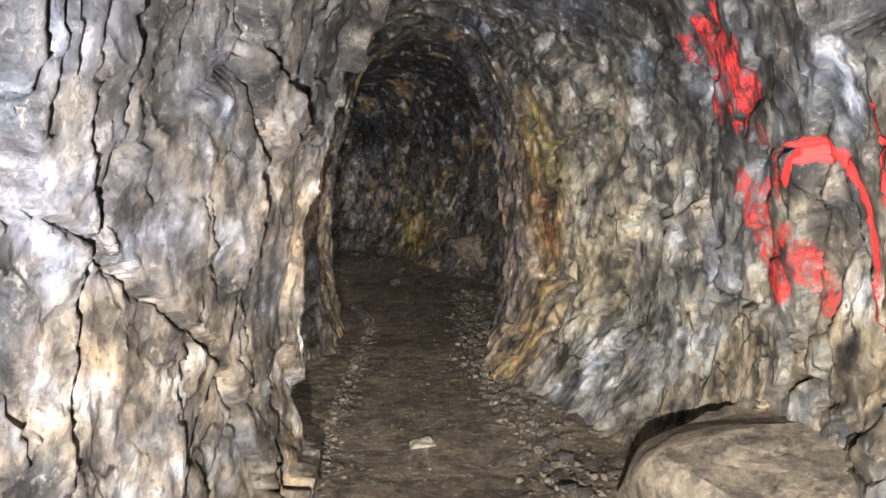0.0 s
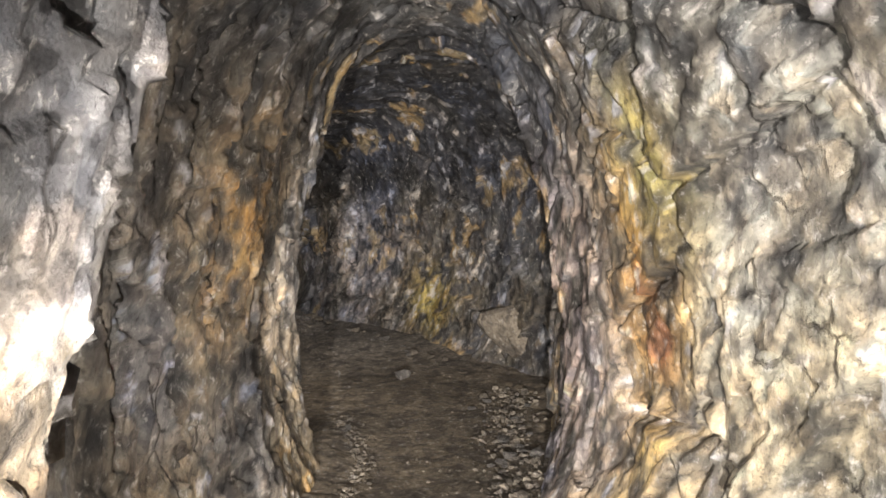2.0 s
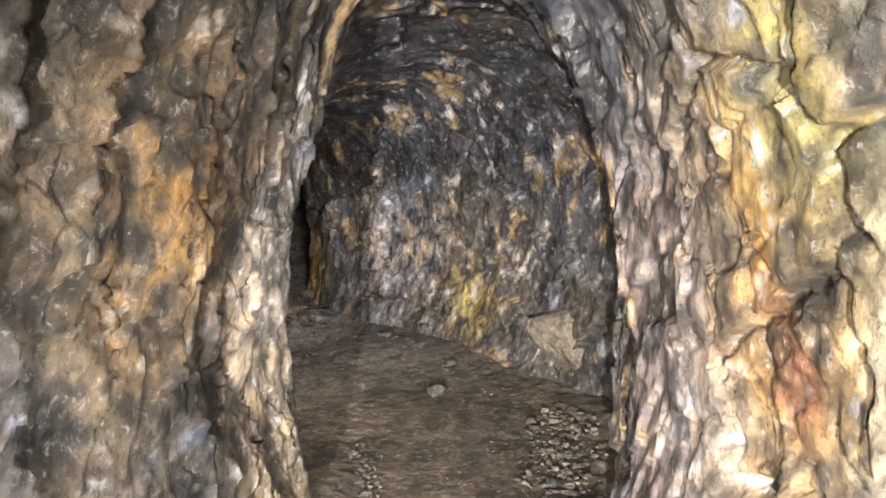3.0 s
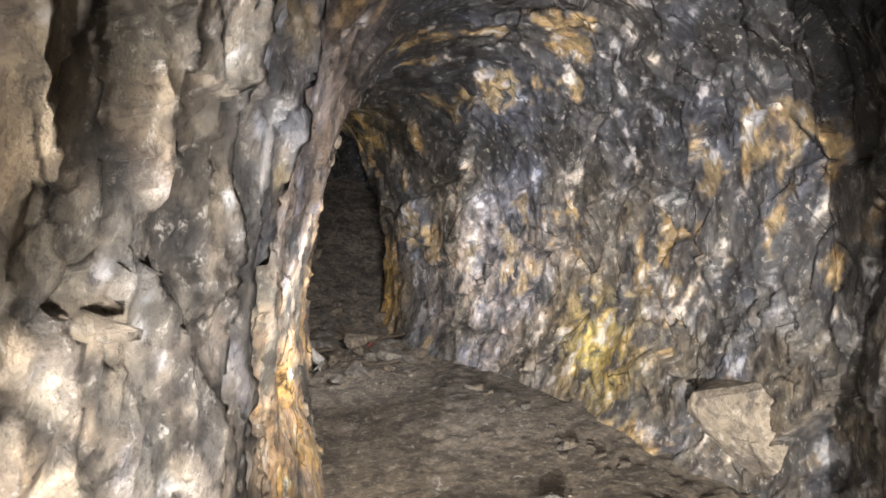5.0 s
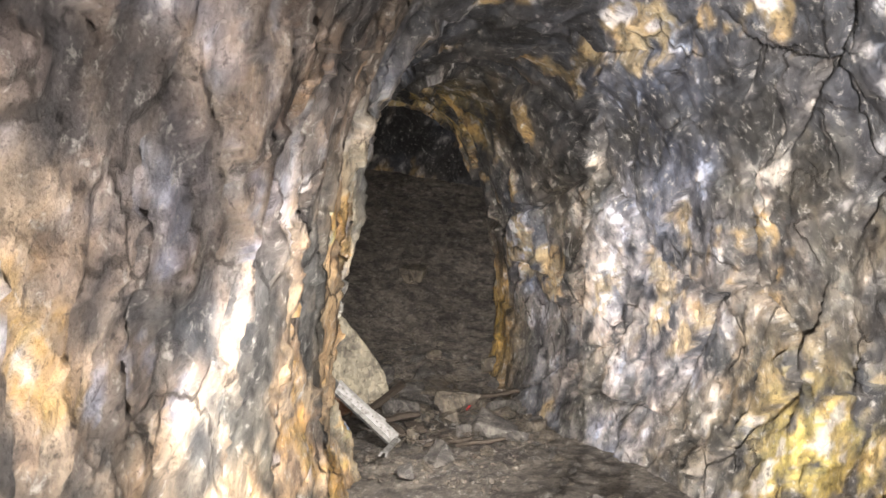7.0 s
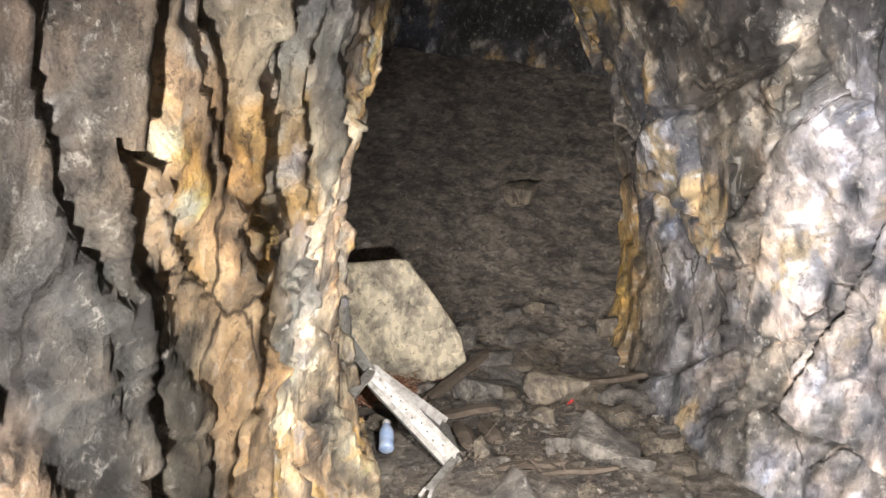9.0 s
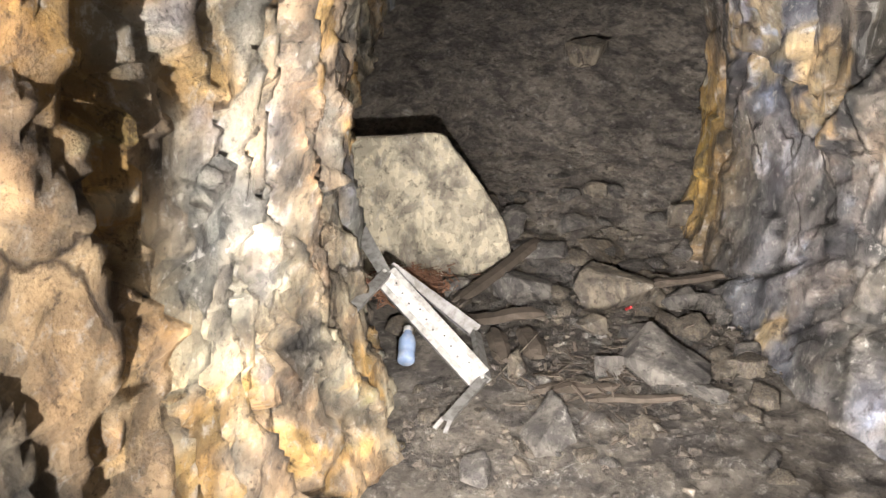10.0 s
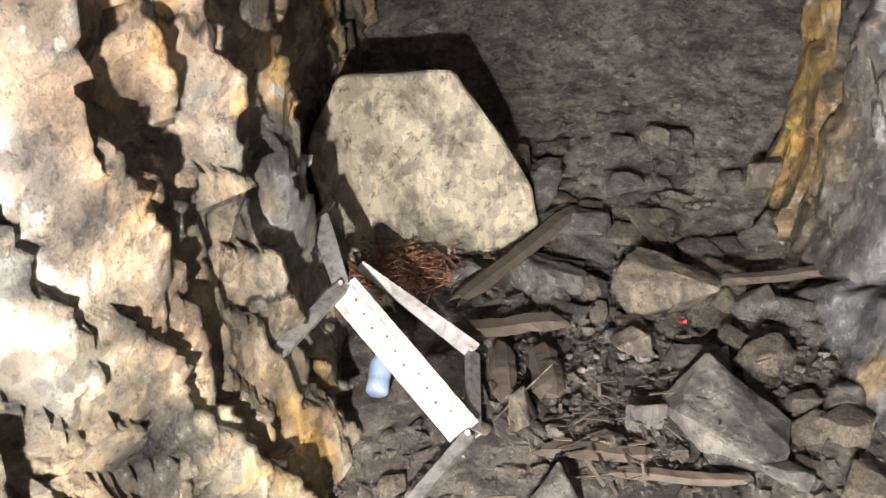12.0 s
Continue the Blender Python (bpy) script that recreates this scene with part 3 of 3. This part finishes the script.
for row in RUBBLE:
    for x, y, wide, high in row:
        k += 1
        stone("rubble_stone", x, y, wide * 1.15, wide * 1.1 * (0.6 + 0.07 * (k % 5)), high, 37 * k % 180, k, (M_STONE, M_BROWN, M_STONE)[k % 3],
              "angular grey-brown broken stone in the rubble heap", "rubble stones", 0.08, (k * 7 % 17 - 8, k * 5 % 21 - 10))

# smaller loose stones that share a few shapes
SHAPES = []
for i in range(7):
    me = mesh_from("loose_stone", stone_bm(300 + i, 1.0, 0.55 + 0.07 * i, 0.35 + 0.06 * (i % 4), 13, 0.05, 1), (M_STONE, M_BROWN)[i % 2])
    SHAPES.append(me)
rnd = random.Random(77)


def scatter(n, pick, lo, hi, group):
    for _ in range(n):
        x, y = pick()
        ob = new("loose_stone", SHAPES[rnd.randrange(7)])
        s = rnd.uniform(lo, hi) * rnd.uniform(0.6, 1.0)
        ob.matrix_world = pose(x, y, float(floor_z(x, y)) + 0.004 - 0.06 * s, rnd.uniform(-12, 12), rnd.uniform(-12, 12), rnd.uniform(0, 360)) @ Matrix.Diagonal((s, s, s, 1))
        tagged(ob, "small angular grey stone loose on the dirt floor", "stone", group)


def right_edge():
    y = rnd.uniform(2.3, 7.6)
    return float(np.interp(y, (2.3, 3.6, 5.0, 6.6, 7.6), (0.55, 0.48, 0.28, 0.22, 0.3))) + rnd.gauss(0, 0.10), y


def left_edge():
    y = rnd.uniform(2.6, 7.0)
    return float(np.interp(y, (2.6, 4.0, 6.2, 7.0), (-0.48, -0.6, -0.6, -0.85))) + abs(rnd.gauss(0, 0.06)), y


def bend_edge():
    t = rnd.random()
    return -0.1 - 1.5 * t - abs(rnd.gauss(0, 0.12)), 8.35 + 1.75 * t + rnd.gauss(0, 0.05)


def heap():
    t = rnd.random()
    return -2.9 + 1.35 * t + rnd.gauss(0, 0.08), 10.65 - 0.5 * t + rnd.gauss(0, 0.28)


def near_heap():
    return rnd.uniform(-2.3, -1.5), rnd.uniform(9.3, 10.4)


scatter(75, right_edge, 0.04, 0.13, "stones along the wall foot")
scatter(30, left_edge, 0.03, 0.09, "stones along the wall foot")
scatter(40, bend_edge, 0.04, 0.12, "stones along the bend")
scatter(100, heap, 0.06, 0.17, "stones of the rubble heap")
scatter(40, near_heap, 0.04, 0.10, "stones of the rubble heap")


def gravel(name, n, pick, lo, hi, label, colour):
    """Gravel that nobody could count, as one mesh."""
    forms = []
    for i in range(5):
        bm = stone_bm(500 + i, 1.0, 0.8, 0.5, 9, 0, 0)
        bmesh.ops.triangulate(bm, faces=list(bm.faces))
        bm.verts.index_update()
        forms.append((np.array([v.co[:] for v in bm.verts]), np.array([[v.index for v in f.verts] for f in bm.faces])))
        bm.free()
    vs, fs, total, tint = [], [], 0, []
    for _ in range(n):
        x, y = pick()
        v, f = forms[rnd.randrange(5)]
        s = lo * (hi / lo) ** (rnd.random() ** 1.8)
        c, q = math.cos(a := rnd.uniform(0, 6.28)), math.sin(a)
        w = v * s
        w = np.stack([w[:, 0] * c - w[:, 1] * q + x, w[:, 0] * q + w[:, 1] * c + y, w[:, 2] + float(floor_z(x, y)) - 0.1 * s + 0.004], 1)
        vs.append(w), fs.append(f + total)
        tint.append(np.tile(np.array(colour) * rnd.uniform(0.6, 1.5), (len(v), 1)))
        total += len(v)
    me = mesh_of(name, np.concatenate(vs), np.concatenate(fs), M_FLOOR, np.concatenate(tint), False)
    return tagged(new(name, me), label, "gravel", kind="stuff")


gravel("gravel", 2200, right_edge, 0.008, 0.06, "loose grey-brown gravel along the foot of the wall", (0.23, 0.20, 0.155))
gravel("gravel", 1000, left_edge, 0.008, 0.04, "loose grey-brown gravel along the foot of the wall", (0.23, 0.20, 0.155))
gravel("gravel", 1500, near_heap, 0.006, 0.04, "fine dark gravel between the rubble stones", (0.18, 0.155, 0.125))
gravel("gravel", 900, heap, 0.01, 0.05, "fine dark gravel between the rubble stones", (0.19, 0.165, 0.13))
gravel("gravel", 900, lambda: (rnd.uniform(-3.9, -2.2), rnd.uniform(10.8, 12.3)), 0.006, 0.03, "sparse gravel on the dirt slope", (0.2, 0.18, 0.15))
gravel("gravel", 500, lambda: (rnd.gauss(-0.1, 0.3), rnd.uniform(1.5, 8.2)), 0.006, 0.025, "sparse gravel trodden into the path", (0.25, 0.21, 0.16))


# the broken steel frame
def channel_bm(a, b, wide, lip, up, thick=0.003, taper=1.0):
    """A folded channel from a to b: a web with two lips, of true thickness."""
    a, b, up = Vector(a), Vector(b), Vector(up)
    along = (b - a).normalized()
    across = along.cross(up).normalized()
    face = across.cross(along).normalized()
    bm = bmesh.new()
    prof = [(-wide / 2, -lip), (-wide / 2, 0), (wide / 2, 0), (wide / 2, -lip), (wide / 2 - thick, -lip), (wide / 2 - thick, -thick), (-wide / 2 + thick, -thick), (-wide / 2 + thick, -lip)]
    rings = []
    for end, k in ((a, 1.0), ((a + b) / 2, (1 + taper) / 2), (b, taper)):
        rings.append([bm.verts.new(end + across * u * k + face * w) for u, w in prof])
    for r, s in zip(rings, rings[1:]):
        for i in range(8):
            bm.faces.new((r[i], r[(i + 1) % 8], s[(i + 1) % 8], s[i]))
    for r in (rings[0], rings[-1]):
        for quad in ((0, 1, 6, 7), (1, 2, 5, 6), (2, 3, 4, 5)):
            bm.faces.new([r[i] for i in quad])
    bmesh.ops.recalc_face_normals(bm, faces=list(bm.faces))
    return bm


def disc_bm(centre, axis, radius, depth, segments=12):
    bm = bmesh.new()
    bmesh.ops.create_cone(bm, cap_ends=True, segments=segments, radius1=radius, radius2=radius * 0.9, depth=depth)
    turn = Vector(axis).to_track_quat("Z", "Y").to_matrix().to_4x4()
    bmesh.ops.transform(bm, matrix=Matrix.Translation(centre) @ turn, verts=bm.verts)
    return bm


FT, FB, F2A, F2B = Vector((-2.41, 9.60, 0.53)), Vector((-2.125, 9.64, 0.27)), Vector((-2.50, 9.72, 0.50)), Vector((-2.29, 9.85, 0.28))
frame_thing = new("broken_metal_frame")
tagged(frame_thing, "broken grey and white sheet metal frame lying on rubble", "metal frame")
UP = Vector((0.55, -0.55, 0.65))
main = part("main_channel", channel_bm(FT, FB, 0.070, 0.022, UP), M_STEEL, frame_thing)
part("white_strip", channel_bm(FT + UP * 0.004 + (FB - FT) * 0.02, FB + UP * 0.004 - (FB - FT) * 0.06, 0.034, 0.006, UP), M_WHITE, main, "white painted strip")
axis = (FB - FT).normalized()
face = axis.cross(UP).normalized().cross(axis).normalized()
# perforations drawn as raised discs, the dark of the holes put in as colour
for i in range(10):
    part("hole_disc", disc_bm(FT + (FB - FT) * (0.1 + 0.085 * i) + face * 0.006 + axis.cross(UP).normalized() * 0.006 * (i % 3 - 1), face, 0.0028, 0.003), M_HOLE, main)
part("side_channel", channel_bm(F2A, F2B, 0.022, 0.03, UP, taper=1.9), M_WHITE, frame_thing, "white painted side channel")
part("strut", channel_bm(FT + Vector((-0.005, 0.02, 0.008)), Vector((-2.29, 9.34, 0.55)), 0.028, 0.014, (0.5, -0.3, 0.8)), M_STEEL, frame_thing)
part("top_plate", channel_bm(FT + Vector((0, 0.0, 0.004)), Vector((-2.60, 9.70, 0.60)), 0.034, 0.008, (0.6, -0.6, 0.5), taper=1.4), M_STEEL, frame_thing)
part("bent_tab", channel_bm(Vector((-2.60, 9.70, 0.60)), Vector((-2.68, 9.80, 0.58)), 0.02, 0.005, (0.4, -0.5, 0.75), taper=0.6), M_STEEL, frame_thing)
part("cross_strut", channel_bm(F2B, FB + Vector((0.01, 0.02, 0.0)), 0.030, 0.018, (0.75, 0.1, 0.65)), M_STEEL, frame_thing)
part("lower_strut", channel_bm(FB + Vector((0.01, 0.0, 0.005)), Vector((-2.06, 9.41, 0.285)), 0.024, 0.012, (0.3, -0.2, 0.9)), M_STEEL, frame_thing)
for spot in (FT + Vector((0.0, 0.0, 0.012)), FB + Vector((0.012, -0.005, 0.012)), F2B + Vector((0, -0.01, 0.012))):
    part("bolt", disc_bm(spot, UP, 0.006, 0.008), M_STEEL, frame_thing)


def lathe(profile, segments=24):
    bm = bmesh.new()
    rings = [[bm.verts.new((r * math.cos(6.28319 * i / segments), r * math.sin(6.28319 * i / segments), z)) for i in range(segments)] for r, z in profile]
    for a, b in zip(rings, rings[1:]):
        for i in range(segments):
            bm.faces.new((a[i], a[(i + 1) % segments], b[(i + 1) % segments], b[i]))
    bm.faces.new(rings[0][::-1])
    bm.faces.new(rings[-1])
    return bm


bottle = new("plastic_bottle")
tagged(bottle, "small bluish white crumpled plastic bottle on the ground", "bottle")
part("bottle_body", lathe(((0.020, 0), (0.026, 0.006), (0.0255, 0.03), (0.0235, 0.036), (0.026, 0.042), (0.026, 0.075), (0.022, 0.09), (0.013, 0.105), (0.012, 0.118))), M_PLASTIC, bottle, smooth=True)
part("bottle_cap", lathe(((0.014, 0.112), (0.0145, 0.114), (0.0145, 0.126), (0.012, 0.128))), M_WHITE, bottle, "white screw cap", True)
bottle.matrix_world = pose(-2.39, 9.63, 0.245, 62, 20, 205)

for d in (-0.011, 0.011):
    part("fork_tab", channel_bm(Vector((-2.06 + d, 9.415, 0.287)), Vector((-2.05 + 1.5 * d, 9.375, 0.280)), 0.010, 0.004, (0.3, -0.2, 0.9)), M_WHITE, frame_thing)


# rotten timber and litter
def timber(a, b, wide, thick, seed, label):
    """A splintered piece of timber with ragged ends."""
    a, b = Vector(a), Vector(b)
    r = random.Random(seed)
    along = b - a
    q = along.to_track_quat("X", "Z").to_matrix().to_4x4()
    bm = bmesh.new()
    n, m = 9, 6
    rings = []
    for i in range(n + 1):
        ring = []
        for j in range(m):
            ang = 6.28319 * j / m
            ragged = r.uniform(-0.06, 0.06) * along.length if i in (0, n) else 0
            k = (0.6 if i in (0, n) else 1.0) * r.uniform(0.85, 1.1)
            ring.append(bm.verts.new((along.length * i / n + ragged, math.cos(ang) * wide / 2 * k, math.sin(ang) * thick / 2 * k + 0.003 * math.sin(i * 0.9 + seed))))
        rings.append(ring)
    for s, t in zip(rings, rings[1:]):
        for j in range(m):
            bm.faces.new((s[j], s[(j + 1) % m], t[(j + 1) % m], t[j]))
    bm.faces.new(rings[0][::-1]), bm.faces.new(rings[-1])
    bmesh.ops.recalc_face_normals(bm, faces=list(bm.faces))
    ob = new("timber_piece", mesh_from("timber_piece", bm, M_WOOD))
    ob.matrix_world = Matrix.Translation(a) @ q
    return tagged(ob, label, "timber", "rotten timber in the rubble")


timber((-2.46, 9.98, 0.29), (-2.51, 10.53, 0.31), 0.07, 0.035, 1, "long dark grey rotten timber splinter lying on stones")
timber((-2.42, 9.92, 0.25), (-2.22, 10.10, 0.26), 0.08, 0.03, 2, "short grey split timber piece lying in rubble")
timber((-2.22, 10.00, 0.24), (-2.08, 9.86, 0.25), 0.07, 0.035, 3, "short grey weathered timber stub in rubble")
timber((-2.30, 9.95, 0.24), (-2.16, 9.80, 0.24), 0.06, 0.03, 4, "short grey weathered timber stub in rubble")
timber((-2.02, 9.74, 0.22), (-1.82, 9.86, 0.23), 0.05, 0.025, 5, "dark brown rotten timber strip on the ground")
timber((-1.86, 9.78, 0.22), (-1.66, 9.90, 0.23), 0.035, 0.02, 6, "reddish brown rotten timber strip on the ground")
timber((-2.02, 10.45, 0.27), (-1.80, 10.66, 0.28), 0.05, 0.025, 7, "dark wet timber strip lying between stones")


def litter(name, x, y, z, spread, n, label, material=M_TWIG):
    bm = bmesh.new()
    r = random.Random(5)
    for _ in range(n):
        c = Vector((x + r.gauss(0, spread), y + r.gauss(0, spread), z + abs(r.gauss(0, spread * 0.35))))
        d = Vector((r.uniform(-1, 1), r.uniform(-1, 1), r.uniform(-0.35, 0.35))).normalized() * r.uniform(0.006, 0.028)
        s = d.cross(Vector((0, 0, 1))).normalized() * r.uniform(0.001, 0.0035)
        u = Vector((0, 0, r.uniform(0.001, 0.003)))
        low = [bm.verts.new(p) for p in (c - d - s, c - d + s, c + d + s, c + d - s)]
        top = [bm.verts.new(v.co + u) for v in low]
        bm.faces.new(top)
        for i in range(4):
            bm.faces.new((low[i], low[(i + 1) % 4], top[(i + 1) % 4], top[i]))
    return tagged(new(name, mesh_from(name, bm, material)), label, "litter", kind="stuff")


litter("twig_litter", -2.70, 9.99, 0.275, 0.06, 1200, "heap of rusty brown twigs and bark before the boulder")
litter("bark_litter", -1.90, 9.85, 0.205, 0.12, 160, "thin dark brown bark litter on the ground", M_WOOD)
bm = bmesh.new()
bmesh.ops.create_cone(bm, cap_ends=True, segments=10, radius1=0.005, radius2=0.004, depth=0.07)
stick = new("red_stick", mesh_from("red_stick", bm, M_RED))
stick.matrix_world = pose(-1.99, 10.25, 0.27, 60, 0, 40)
tagged(stick, "thin bright red plastic stick among the rubble", "stick")

# ---- spray paint on the right wall ----
m_paint, nt_p, b_p = nodes_of("red_spray_paint")
at_p = nt_p.nodes.new("ShaderNodeAttribute")
at_p.attribute_name = "tint"
sep = nt_p.nodes.new("ShaderNodeSeparateColor")
nt_p.links.new(at_p.outputs["Color"], sep.inputs[0])
grain_p = noise_of(nt_p, 26, 9, 0.8, (1, 1, 0.6))
sum_p = nt_p.nodes.new("ShaderNodeMath")
sum_p.operation = "ADD"
nt_p.links.new(sep.outputs[0], sum_p.inputs[0])
nt_p.links.new(grain_p, sum_p.inputs[1])
nt_p.links.new(ramp(nt_p, sum_p.outputs[0], 0.93, 1.18), b_p.inputs["Alpha"])
b_p.inputs["Base Color"].default_value = (0.80, 0.06, 0.06, 1)
b_p.inputs["Roughness"].default_value = 0.55
fine_p = noise_of(nt_p, 60, 6, 0.7)
bumped(nt_p, b_p, ((fine_p, 0.01),))


def stroke(y, z, y0, z0, y1, z1, wide):
    """1 on the middle of a stroke, 0 past its width."""
    d = np.array((y1 - y0, z1 - z0))
    t = np.clip(((y - y0) * d[0] + (z - z0) * d[1]) / (d @ d), 0, 1)
    return np.clip(1.6 - np.hypot(y - y0 - t * d[0], z - z0 - t * d[1]) / wide, 0, 1)


def spray(name, strokes, label):
    g = ROCK_GRID[:, CUT_B:] + NORMAL[:, CUT_B:] * 0.004
    n, m = g.shape[:2]
    y, z = g[..., 1].ravel(), g[..., 2].ravel()
    mask = np.zeros(n * m)
    for args in strokes:
        mask = np.maximum(mask, args[-1] * stroke(y, z, *args[:-1]))
    f = quads(n, m)
    f = f[mask[f].max(1) > 0.02]
    used, f = np.unique(f, return_inverse=True)
    f = f.reshape(-1, 4)
    tint = np.repeat(mask[used][:, None], 3, 1)
    me = mesh_of(name, g.reshape(-1, 3)[used], f, m_paint, tint)
    return tagged(new(name, me), label, "graffiti")


spray("spray_paint", ((3.02, 1.76, 2.98, 1.52, 0.08, 0.5), (2.86, 1.78, 2.80, 1.50, 0.09, 0.54), (2.70, 1.80, 2.62, 1.46, 0.09, 0.56), (2.56, 1.68, 2.50, 1.46, 0.08, 0.52)), "worn red spray paint patch on the rock wall")
spray("spray_paint", ((2.84, 1.26, 2.70, 0.98, 0.08, 0.52), (2.66, 1.22, 2.55, 0.95, 0.10, 0.54), (2.45, 1.10, 2.36, 0.92, 0.08, 0.52), (2.52, 1.42, 2.44, 1.25, 0.07, 0.48)), "worn red spray paint patch on the rock wall")
spray("spray_paint", ((2.38, 1.28, 2.33, 1.36, 0.025, 0.9), (2.33, 1.36, 2.16, 1.38, 0.028, 0.95), (2.16, 1.38, 2.04, 1.28, 0.028, 0.9), (2.04, 1.28, 2.02, 1.08, 0.03, 0.75), (2.02, 1.08, 2.02, 0.82, 0.026, 0.62), (1.86, 1.46, 1.86, 1.20, 0.03, 0.9)), "bright red sprayed curved stroke on the rock wall")
